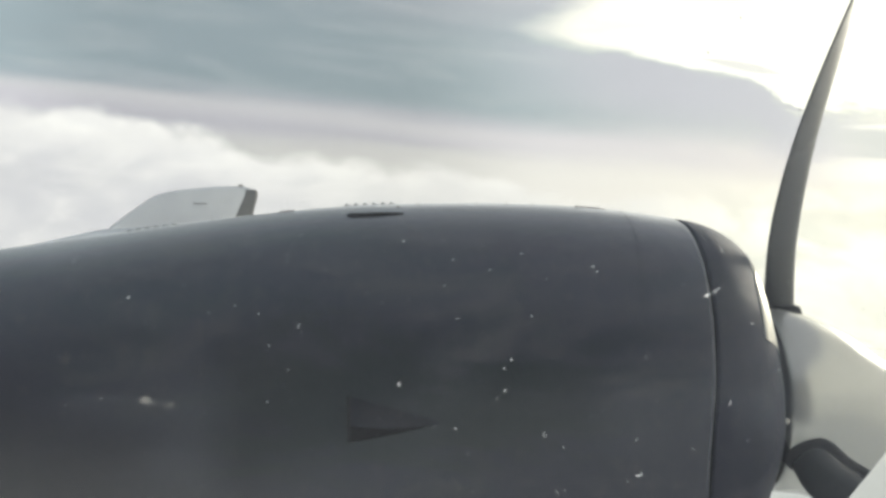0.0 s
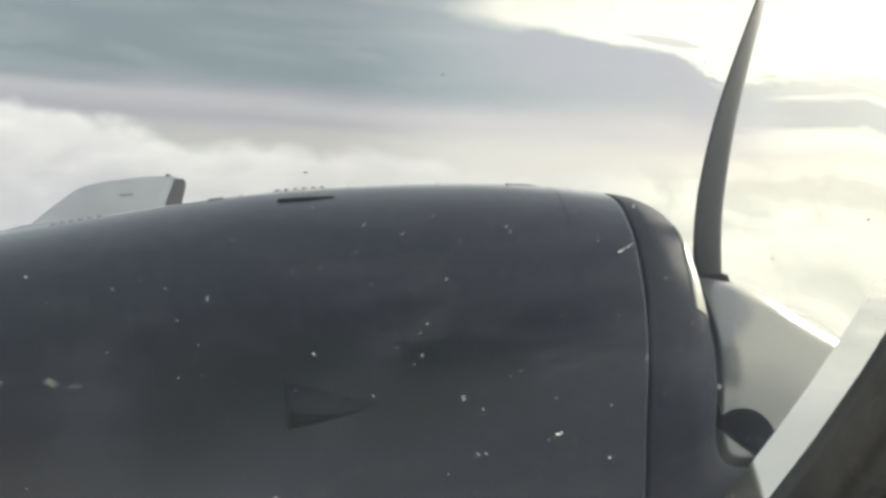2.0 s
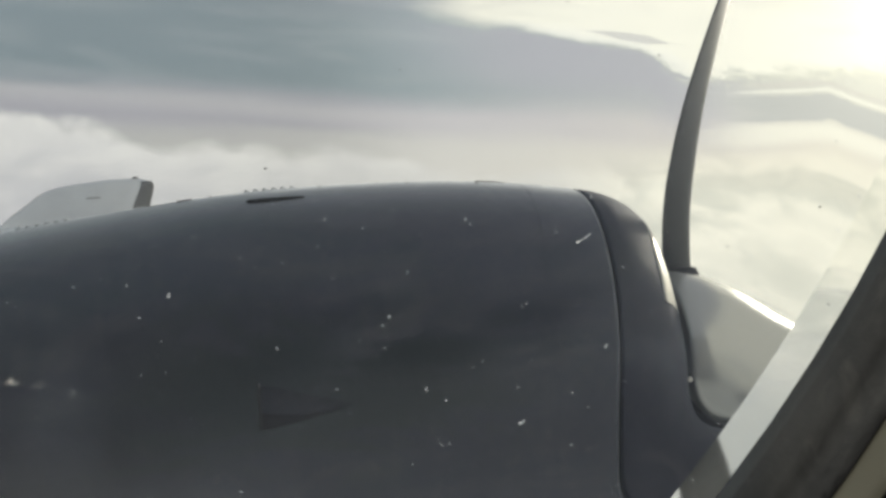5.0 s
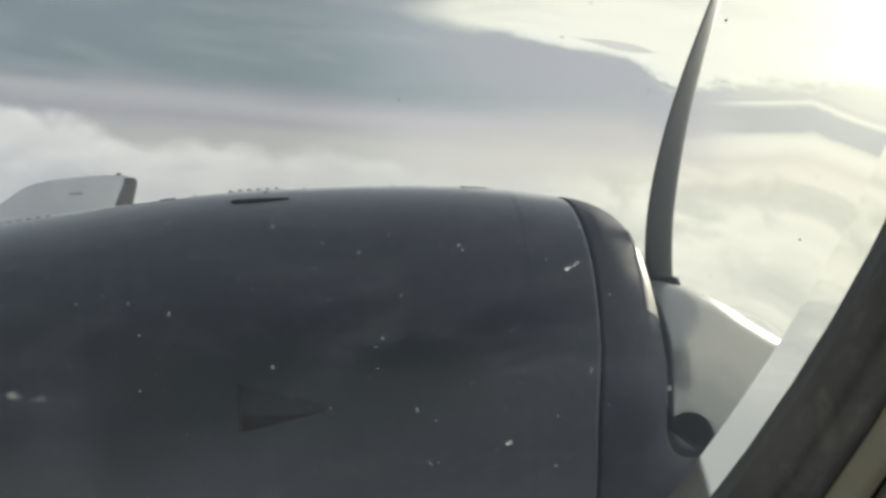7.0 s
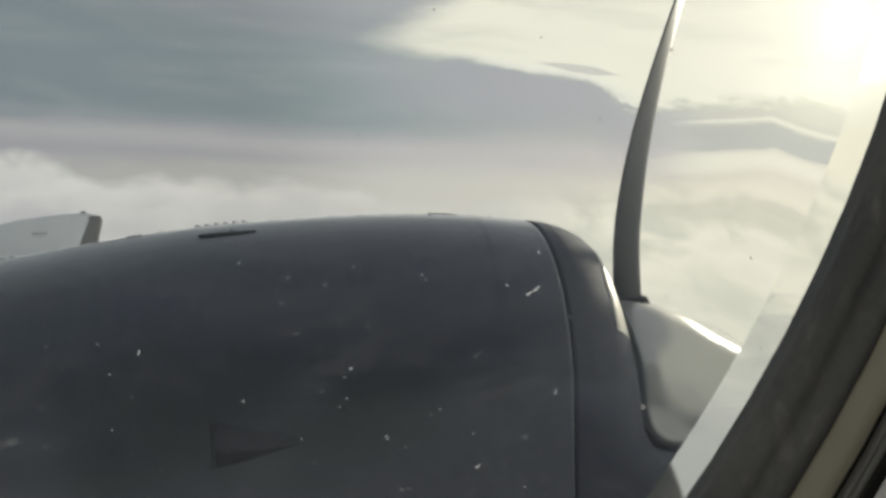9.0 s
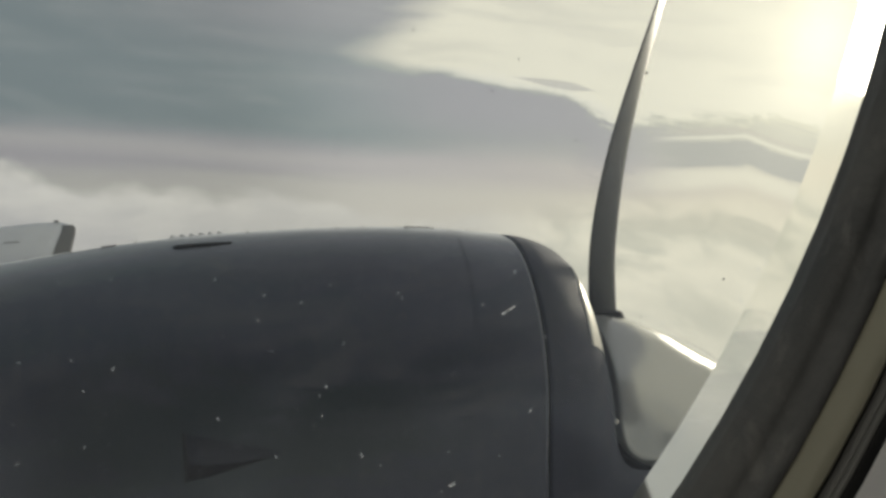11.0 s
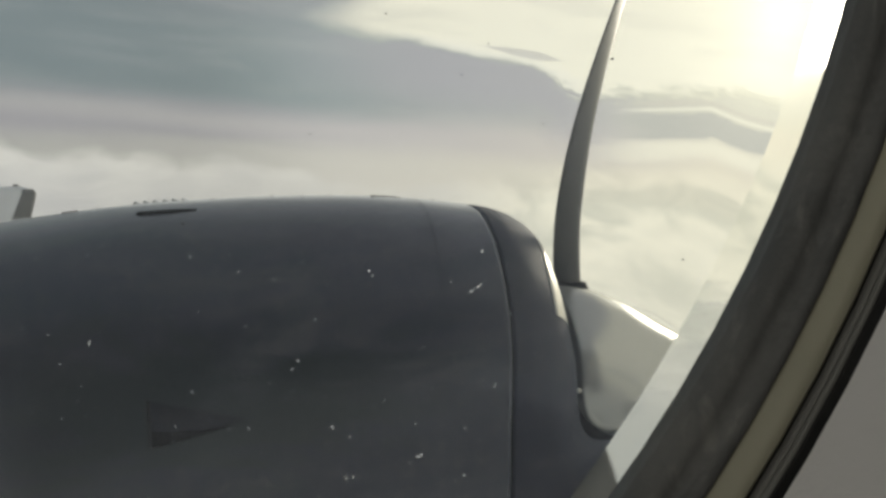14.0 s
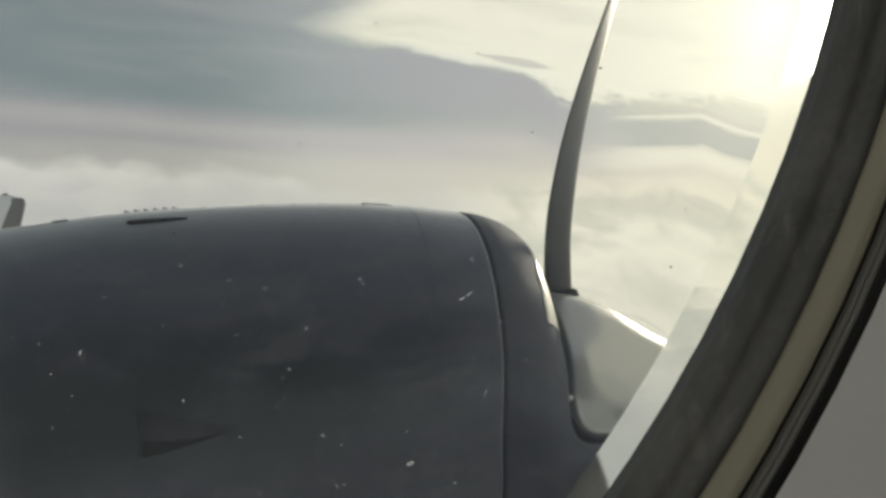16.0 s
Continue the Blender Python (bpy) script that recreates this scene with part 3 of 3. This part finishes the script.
bm = bmesh.new()
for x, z, s in CHIPS:
    for _ in range(3):
        flake(bm, x / 1000 + rnd.gauss(0, s * 0.000028), z / 1000 + rnd.gauss(0, s * 0.000028), s * 0.000027, rnd.uniform(1.2, 3.0), rnd.uniform(0, 3))
for _ in range(330):
    flake(bm, rnd.uniform(-0.05, 0.075), rnd.uniform(-0.05, 0.004), rnd.uniform(0.00007, 0.00015) * rnd.uniform(0.4, 1) ** 1.5, rnd.uniform(1, 3.4), rnd.uniform(0, 3))
part("chips", in_window(bm), CHIP, window, "tiny white chips in the acrylic", False, "stuff")
bm = bmesh.new()
for x, z, s in GRIT:
    flake(bm, x / 1000, z / 1000, s * 0.00006, rnd.uniform(1.0, 1.5), rnd.uniform(0, 3))
part("grit", in_window(bm), SEAL, window, "dark grit specks on the pane", False, "stuff")
bm = bmesh.new()
for k in range(4):
    flake(bm, 0.0309 + 0.0005 * k, -0.0039 + 0.00028 * k, 0.00022 - 0.00002 * k, 1.9, 0.55)
part("scratch", in_window(bm), CHIP, window, "short white scratch", False)
bm = bmesh.new()
for k in range(9):
    flake(bm, -0.0390 + 0.0006 * k, -0.0164 - 0.0001 * k + rnd.uniform(-0.0002, 0.0002), (0.0005, 0.0007, 0.0006, 0.0004, 0.0006, 0.0008, 0.0007, 0.0005, 0.0003)[k], 1.4, -0.2 + rnd.uniform(-0.4, 0.4))
part("smudge", in_window(bm), SMEAR, window, "chalky white smear", False)
for x0, z0, x1, z1, size in ((0.0187, 0.0088, 0.0196, -0.0008, 0.0005), (-0.0078, 0.0070, -0.0036, 0.0022, 0.0006), (0.0215, 0.0075, 0.0225, 0.0030, 0.0004)):
    bm = bmesh.new()
    for k in range(14):
        q = k / 13
        flake(bm, x0 + (x1 - x0) * q + rnd.gauss(0, 0.0001), z0 + (z1 - z0) * q, size * (0.35 + 0.65 * math.sin(3.1 * q)), 1.8, math.atan2(z1 - z0, x1 - x0))
    part("streak", in_window(bm), FAINT, window, "faint dried streak", False)

# ---------------------------------------------------------------- engine nacelle
AX_Y, AX_Z = 2.05, -0.283
# x, half width, height above the axis, depth below it
HULL = [(-2.40, 0.10, 0.12, 0.10, 0), (-1.60, 0.28, 0.22, 0.24, 0), (-1.00, 0.350, 0.268, 0.36, 0), (-0.70, 0.364, 0.306, 0.41, 0), (-0.46, 0.372, 0.339, 0.44, 0),
        (-0.19, 0.378, 0.367, 0.46, 0), (0.06, 0.380, 0.374, 0.46, 0), (0.25, 0.380, 0.370, 0.455, 0), (0.38, 0.377, 0.360, 0.45, 0), (0.515, 0.372, 0.341, 0.44, 0)]
NOSE = [(0.515, 0.372, 0.341, 0.44, 0), (0.560, 0.354, 0.332, 0.425, 0.02), (0.605, 0.322, 0.316, 0.395, 0.06), (0.645, 0.282, 0.292, 0.35, 0.09), (0.672, 0.246, 0.264, 0.30, 0.17),
        (0.690, 0.216, 0.232, 0.26, 0.29), (0.698, 0.199, 0.204, 0.235, 0.38)]
POWER = 2.6


def hull(table, x, a, lift=0.0):
    """A point of the shell at x and angle a (0: toward the cabin, 90 degrees: top). The nose is narrower above than below."""
    hw, ht, hb, lean = (smooth_at(table, x, c) for c in (1, 2, 3, 4))
    p = 2 / (2 + (POWER - 2) * min(1.0, max(0.0, (0.698 - x) / 0.15)))
    c, s = math.cos(a), math.sin(a)
    wide = (hw + lift) * (1 - lean * s * (1 if s > 0 else 0.6))
    rise = ((ht if s > 0 else hb) + lift) * math.copysign(abs(s) ** p, s)
    low = min(1.0, max(0.0, (0.08 - rise) / 0.22))
    wide *= 1 - 0.09 * low * low * (3 - 2 * low) * min(1.0, max(0.0, (x + 0.3) / 0.7)) * min(1.0, max(0.0, (0.698 - x) / 0.12))
    return Vector((x, AX_Y - wide * math.copysign(abs(c) ** p, c), AX_Z + rise))


def hull_loop(table, x, lift=0.0, n=96):
    return [hull(table, x, 2 * math.pi * k / n, lift) for k in range(n)]


nacelle = thing("engine_nacelle", "dark navy painted turboprop engine nacelle, dusty and streaked", "engine nacelle", place=(0, AX_Y, AX_Z))


def in_nacelle(bm):
    bmesh.ops.translate(bm, verts=bm.verts, vec=(0, -AX_Y, -AX_Z))
    return bm


bm = bmesh.new()
xs = [-2.4 + 2.905 * k / 70 for k in range(71)]
rings(bm, [hull_loop(HULL, x) for x in xs], cap_a=True)
rings(bm, [hull_loop(HULL, 0.505), hull_loop(HULL, 0.510, -0.002), hull_loop(HULL, 0.511, -0.02)])
cowling = part("cowling", in_nacelle(bm), NAVY, nacelle)
bm = bmesh.new()
rings(bm, [hull_loop(HULL, 0.495, -0.009), hull_loop(NOSE, 0.53, -0.009)])
part("seam", in_nacelle(bm), GROOVE, nacelle, "dark seam between cowling and nose ring")
bm = bmesh.new()
loops = [hull_loop(NOSE, 0.517, -0.02), hull_loop(NOSE, 0.5175, -0.002), hull_loop(NOSE, 0.521)]
loops += [hull_loop(NOSE, 0.525 + 0.173 * k / 24) for k in range(25)]
loops += [hull_loop(NOSE, 0.698, -0.008), [p + Vector((-0.006, 0, 0)) for p in hull_loop(NOSE, 0.698, -0.016)], [p + Vector((-0.06, 0, 0)) for p in hull_loop(NOSE, 0.698, -0.022)]]
rings(bm, loops)
part("nose_cowl", in_nacelle(bm), NAVY_NOSE, nacelle, "rounded dark nose ring of the cowling")
bm = bmesh.new()
rings(bm, [[p + Vector((-0.055, 0, 0)) for p in hull_loop(NOSE, 0.698, -0.02)]], cap_a=True)
part("firewall", in_nacelle(bm), INSIDE, nacelle, "black plate inside the nose ring")
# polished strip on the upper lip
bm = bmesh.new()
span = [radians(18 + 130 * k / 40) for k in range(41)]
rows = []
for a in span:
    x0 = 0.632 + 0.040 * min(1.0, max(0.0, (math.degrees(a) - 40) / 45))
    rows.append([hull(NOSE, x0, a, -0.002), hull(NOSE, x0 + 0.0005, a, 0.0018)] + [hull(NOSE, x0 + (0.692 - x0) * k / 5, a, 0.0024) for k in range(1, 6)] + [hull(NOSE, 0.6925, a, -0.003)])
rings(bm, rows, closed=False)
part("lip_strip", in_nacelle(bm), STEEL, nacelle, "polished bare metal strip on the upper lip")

def on_hull(x, a, lift=0.0):
    """Place, and a frame with the normal as z and forward as x, on the cowling."""
    table = HULL if x < 0.515 else NOSE
    p = hull(table, x, a, lift)
    fx = (hull(table, x + 0.01, a) - hull(table, x - 0.01, a)).normalized()
    fa = (hull(table, x, a + 0.02) - hull(table, x, a - 0.02)).normalized()
    nz = fx.cross(fa).normalized()
    if nz.y * (p.y - AX_Y) + nz.z * (p.z - AX_Z) < 0:
        nz = -nz
    m = Matrix((fx, nz.cross(fx), nz)).transposed().to_4x4()
    m.translation = p
    return m


def scoop_bm(length, width, height):
    """A small half-round louvre, blunt behind."""
    bm = bmesh.new()
    loops = []
    for k in range(7):
        s = k / 6
        h = height * (s ** 0.8 if k < 6 else 0.9)
        loops.append([(length * (0.5 - s), width * 0.5 * math.cos(a), h * math.sin(a) - 0.003) for a in (math.pi * j / 8 for j in range(9))])
    return rings(bm, loops, closed=False, cap_a=False, cap_b=True)


scoop_mesh = mesh_of("louvre", scoop_bm(0.019, 0.06, 0.0110), NAVY)
to_nacelle = Matrix.Translation((0, -AX_Y, -AX_Z))
for first, count, ang in ((-0.168, 6, 90), (-0.63, 6, 90)):
    for k in range(count):
        ob = new("louvre", scoop_mesh)
        ob.parent = nacelle
        ob.matrix_local = to_nacelle @ on_hull(first + 0.019 * k, radians(ang))


def plate(name, x, a, lx, ly, lz, mat, label="", parent=None, lift=0.0):
    bm = box(bmesh.new(), 0, 0, 0, lx, ly, lz, min(lx, ly, lz) * 0.3)
    ob = part(name, bm, mat, parent or nacelle, label, False)
    ob.matrix_local = to_nacelle @ on_hull(x, radians(a), lift)
    return ob


def slot(x, a, length, width):
    """A long dark slot, blunt behind and pointed in front, under a thin raised lip."""
    # near-black strip, no hole cut: the opening's shade is its colour
    bm = bmesh.new()
    n = 14
    rows = []
    for k in range(n + 1):
        q = k / n
        h = width * min(1.0, ((1 - q) * 2.2) ** 0.7) * min(1.0, (q * 14) ** 0.5 + 0.25) / 2
        rows.append([(length * (q - 0.5), -h, -0.002), (length * (q - 0.5), -h * 0.9, 0.0025), (length * (q - 0.5), h * 0.9, 0.0025), (length * (q - 0.5), h, -0.002)])
    rings(bm, rows, closed=False)
    ob = part("vent_slot", bm, INSIDE, nacelle, "long vent slot with its opening painted dark")
    ob.matrix_local = to_nacelle @ on_hull(x, radians(a))


slot(-0.104, 65, 0.110, 0.019)
plate("latch", 0.33, 82, 0.055, 0.010, 0.003, GROOVE, "dark flush latch")
plate("latch", -0.29, 80, 0.03, 0.008, 0.004, GROOVE, "dark flush latch")


def panel_line(stations, width, label):
    """A thin flush panel joint that follows the cowling through (x, degrees) stations."""
    bm = bmesh.new()
    rows = []
    for k in range(len(stations) * 8 - 7):
        i, q = min(k // 8, len(stations) - 2), 0
        q = k / 8 - i
        (xa, da), (xb, db) = stations[i], stations[i + 1]
        x, a = xa + (xb - xa) * q, radians(da + (db - da) * q)
        along = (hull(HULL, x + (xb - xa) * 0.02, a + radians(db - da) * 0.02) - hull(HULL, x, a)).normalized()
        m = on_hull(x, a)
        side = m.to_3x3().col[2].cross(along).normalized() * width / 2
        p = m.translation + m.to_3x3().col[2] * 0.0008
        rows.append([p - side, p + side])
    rings(bm, rows, closed=False)
    return part("panel_joint", in_nacelle(bm), INLET, nacelle, label)


panel_line([(0.392, 84), (0.392, 60), (0.388, 40), (0.384, 20)], 0.0013, "thin joint across the cowling")
panel_line([(0.10, 86), (0.24, 85), (0.36, 84)], 0.005, "thin joint along the top of the cowling")
panel_line([(-0.42, 76), (-0.27, 76)], 0.005, "thin joint along the top of the cowling")
rivet_bm = bmesh.new()
bmesh.ops.create_uvsphere(rivet_bm, u_segments=8, v_segments=5, radius=0.0042, matrix=Matrix.Diagonal((1, 1, 0.2, 1)))
rivet_mesh = mesh_of("fastener", rivet_bm, GROOVE)
for x, a in [(0.10, 84), (-0.02, 80), (0.22, 86), (0.36, 80), (0.44, 84), (-0.24, 82), (-0.36, 80), (-0.45, 84), (0.16, 80), (0.30, 76)]:
    ob = new("fastener", rivet_mesh)
    ob.parent = nacelle
    ob.matrix_local = to_nacelle @ on_hull(x, radians(a))
# small pale drain fitting at the lower lip
bm = bmesh.new()
bmesh.ops.create_uvsphere(bm, u_segments=10, v_segments=6, radius=0.006)
ob = part("drain_fitting", bm, STEEL, nacelle, "small bright drain fitting")
ob.matrix_local = to_nacelle @ on_hull(0.70, radians(-15))
# flush side inlet: shallow wedge with painted recess shade, darkest along its lower edge
def flank(x, z, lift):
    """The point of the cabin-side flank at x and height z, raised by lift."""
    lo, hi = radians(-60), radians(60)
    for _ in range(40):
        mid = (lo + hi) / 2
        lo, hi = (mid, hi) if hull(HULL, x, mid).z < z else (lo, mid)
    return (x, hull(HULL, x, lo).y - lift, z)


bm, sill_shade = bmesh.new(), bmesh.new()
rows, dark = [], []
for k in range(17):
    q = k / 16
    x = -0.1385 + 0.158 * q
    low, top = -0.3455 + 0.033 * q ** 1.3, -0.264 - 0.045 * q
    rows.append([flank(x, low + (top - low) * j / 6, 0.0006) for j in range(7)])
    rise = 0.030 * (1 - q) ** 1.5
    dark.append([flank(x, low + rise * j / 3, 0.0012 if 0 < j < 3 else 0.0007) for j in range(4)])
rings(bm, rows, closed=False)
rings(sill_shade, dark, closed=False)
inlet = part("side_inlet", in_nacelle(bm), INLET, nacelle, "wedge shaped flush inlet, its recess shade painted in")
part("inlet_shade", in_nacelle(sill_shade), INSIDE, inlet, "shade painted along the lower edge of the inlet")
# dark strip paints the shade of the inlet's deep aft edge
bm = bmesh.new()
rings(bm, [[flank(x, -0.262 - 0.084 * k / 8, h) for x, h in ((-0.1445, 0.0004), (-0.1435, 0.0022), (-0.1415, 0.0022), (-0.1385, 0.0004))] for k in range(9)], closed=False)
part("inlet_edge_shade", in_nacelle(bm), GROOVE, inlet, "shade painted at the aft edge of the inlet", False)

# ---------------------------------------------------------------- propeller
HUB_X, HUB_Z = 0.730, -0.330
prop = thing("propeller", "three-bladed propeller with pale grey pointed spinner and dark blades", "propeller", place=(HUB_X, AX_Y, HUB_Z))
SPIN = [(-0.018, 0.196), (0.013, 0.198), (0.055, 0.189), (0.093, 0.175), (0.156, 0.145), (0.218, 0.103), (0.281, 0.056), (0.316, 0.027), (0.334, 0.013), (0.340, 0.0)]
bm = bmesh.new()
turned(bm, [(-0.018, 0.12), (-0.018, 0.190)] + [(-0.016 + 0.356 * k / 48, smooth_at(SPIN, -0.016 + 0.356 * k / 48, 1)) for k in range(49)], (0, 0, 0), 96)
spinner = part("spinner", bm, SPINNER, prop, "pale grey pointed spinner with a bright tip")
bm = bmesh.new()
turned(bm, [(-0.06, 0.02), (-0.06, 0.165), (-0.019, 0.170), (-0.019, 0.02)], (0, 0, 0), 64)
part("backplate", bm, INSIDE, prop, "black spinner backplate")


def blade_bm():
    """A twisted, swept blade along +z, leading edge toward the turn."""
    bm = bmesh.new()
    table = [(0.16, 0.072, 0.058, 62, 0), (0.24, 0.078, 0.046, 60, 2), (0.32, 0.095, 0.032, 54, 5), (0.45, 0.120, 0.021, 46, 12), (0.65, 0.132, 0.016, 38, 21), (0.85, 0.126, 0.012, 32, 28), (1.02, 0.110, 0.009, 28, 32), (1.10, 0.082, 0.006, 27, 33), (1.13, 0.045, 0.004, 27, 33)]
    loops = []
    for k in range(33):
        r = 0.16 + 0.97 * k / 32
        chord, thick, turn, sweep = (smooth_at(table, r, c) for c in (1, 2, 3, 4))
        t, w = radians(turn), radians(sweep)
        loop = []
        for j in range(20):
            a = 2 * math.pi * j / 20
            cx, cy = chord * 0.5 * math.cos(a), thick * 0.5 * math.sin(a) * (1 + 0.35 * math.cos(a))
            px, py = cx * math.sin(t) + cy * math.cos(t), cx * math.cos(t) - cy * math.sin(t)
            loop.append((px, py * math.cos(w) - r * math.sin(w), py * math.sin(w) + r * math.cos(w)))
        loops.append(loop)
    return rings(bm, loops, cap_a=True, cap_b=True)


def cuff_bm():
    bm = bmesh.new()
    n = 24
    loops = []
    for z, r in ((0.150, 0.056), (0.182, 0.054), (0.196, 0.049), (0.200, 0.040)):
        loops.append([(r * math.cos(2 * math.pi * k / n), r * 0.85 * math.sin(2 * math.pi * k / n), z) for k in range(n)])
    return rings(bm, loops, cap_b=True)


blade_mesh, cuff_mesh = mesh_of("blade", blade_bm(), BLADE), mesh_of("cuff", cuff_bm(), INSIDE)
PHASE = -2.0
for k in range(3):
    ob = new("blade", blade_mesh)
    ob.parent = prop
    ob.matrix_local = Matrix.Translation((0.028, 0, 0)) @ pose(0, 0, 0, PHASE + 120 * k)
    cf = new("cuff", cuff_mesh)
    cf.parent = ob

# ---------------------------------------------------------------- wing and winglet
wing = thing("wing", "white outer wing with upturned winglet beyond the nacelle", "wing", place=(-1.0, AX_Y, -0.30))


def foil(cx, y, z, chord, thick, n=28):
    """An aerofoil loop, nose toward +x."""
    pts = []
    for k in range(n):
        a = 2 * math.pi * k / n
        s = 0.5 * (1 - math.cos(a))
        h = thick * chord * 2.6 * (0.2969 * math.sqrt(max(s, 0)) - 0.126 * s - 0.3516 * s**2 + 0.2843 * s**3 - 0.1036 * s**4) * 1.9
        pts.append((cx - chord * s, y, z + (h * 1.1 if a < math.pi else -h * 0.8)))
    return pts


bm = bmesh.new()
loops = [foil(-0.55 - 0.14 * (y - 2.0), y, -0.34 + 0.085 * (y - 2.0), 1.9 - 0.12 * (y - 2.0), 0.06) for y in (2.1, 2.6, 3.5, 5.0, 6.5, 7.5)]
rings(bm, loops, cap_a=True, cap_b=True)
bmesh.ops.translate(bm, verts=bm.verts, vec=(1.0, -AX_Y, 0.30))
part("wing_panel", bm, WHITE, wing, "white wing skin")
# the winglet's outline rises nearly upright at the tip: z, leading x, trailing x, thickness
LET = [(-0.02, -1.44, -2.72, 0.05), (0.10, -1.425, -2.58, 0.05), (0.23, -1.400, -2.42, 0.045), (0.33, -1.375, -2.28, 0.04), (0.40, -1.357, -2.17, 0.034), (0.435, -1.365, -2.05, 0.028), (0.460, -1.40, -1.86, 0.02), (0.472, -1.46, -1.68, 0.012)]
WL_Y = 7.6


def let_loop(z, lo=0.0, hi=1.0, lift=0.0, n=20):
    a, b, t = (smooth_at(LET, z, c) for c in (1, 2, 3))
    out = []
    for k in range(n):
        s = 0.5 * (1 - math.cos(2 * math.pi * k / n))
        q = lo + (hi - lo) * s
        h = (t * (math.sqrt(max(q, 0)) * (1 - q) * 1.6) + lift) * (1 if k < n / 2 else -1)
        if k in (0, n // 2):
            h *= 0 if (k == 0 or hi == 1.0) else 1
        out.append((a + (lift if k == 0 else 0) + (b - a) * q, WL_Y + 0.05 * z + h, z))
    return out


bm = bmesh.new()
zs = [-0.02 + 0.492 * k / 20 for k in range(21)]
rings(bm, [let_loop(z) for z in zs], cap_a=True, cap_b=True)
bmesh.ops.translate(bm, verts=bm.verts, vec=(1.0, -AX_Y, 0.30))
let = part("winglet", bm, WHITE, wing, "white winglet, swept at the back")
bm = bmesh.new()
rings(bm, [let_loop(z, 0.0, 0.118, 0.006) for z in zs[:-1]], cap_a=True, cap_b=True)
bmesh.ops.translate(bm, verts=bm.verts, vec=(1.0, -AX_Y, 0.30))
part("boot", bm, BOOT, let, "dark grey rubber boot on the leading edge")
bm = box(bmesh.new(), -1.49, WL_Y + 0.02, 0.480, 0.04, 0.012, 0.016, 0.004)
bmesh.ops.translate(bm, verts=bm.verts, vec=(1.0, -AX_Y, 0.30))
part("tip_light", bm, BOOT, let, "small dark fitting on the tip", False)
bm = box(bmesh.new(), -1.80, WL_Y - 0.035, 0.335, 0.11, 0.012, 0.010, 0.003)
bmesh.ops.translate(bm, verts=bm.verts, vec=(1.0, -AX_Y, 0.30))
part("marking", bm, MARK, let, "faint grey mark on the winglet", False)

# ---------------------------------------------------------------- sea of cloud below
m, g = material("cloud_top")
pp = g.node("ShaderNodeSeparateXYZ")
g.link(g.pos, pp.inputs[0])
far = g.math("SQRT", g.math("ADD", g.math("MULTIPLY", pp.outputs[0], pp.outputs[0]), g.math("MULTIPLY", pp.outputs[1], pp.outputs[1])))
lump = g.noise(g.pos, 0.012, 6, 0.6, 0.3)
b = g.node("ShaderNodeBsdfDiffuse")
g.link(g.mix(lump, (0.70, 0.71, 0.72), (0.92, 0.92, 0.90)), b.inputs[0])
t = g.node("ShaderNodeBsdfTranslucent")
t.inputs[0].default_value = (0.9, 0.9, 0.88, 1)
mx = g.node("ShaderNodeMixShader")
mx.inputs[0].default_value = 0.35
g.link(b.outputs[0], mx.inputs[1])
g.link(t.outputs[0], mx.inputs[2])
clear = g.node("ShaderNodeBsdfTransparent")
fade = g.node("ShaderNodeMixShader")
g.put(fade.inputs[0], g.ramp(g.math("ADD", far, g.math("MULTIPLY", lump, 900.0)), 900.0, 2600.0))
g.link(mx.outputs[0], fade.inputs[1])
g.link(clear.outputs[0], fade.inputs[2])
g.link(fade.outputs[0], g.out.inputs[0])
CLOUD = m
bm = bmesh.new()
rows = []
for i in range(90):
    r = 25 * (1.062 ** i)
    row = []
    for k in range(180):
        a = 2 * math.pi * k / 180
        x, y = r * math.cos(a), r * math.sin(a)
        h = noise.fractal(Vector((x, y, 0)) * 0.006, 0.8, 2.1, 6) * 22 + noise.fractal(Vector((x, y, 40)) * 0.0016, 1.0, 2.0, 3) * 30
        row.append((x, y, -190 + h))
    rows.append(row)
rings(bm, rows, cap_a=True)
tagged(new("backdrop_cloud_sea", mesh_of("backdrop_cloud_sea", bm, CLOUD)), "soft white sea of cloud far below the aircraft", "cloud", kind="stuff")
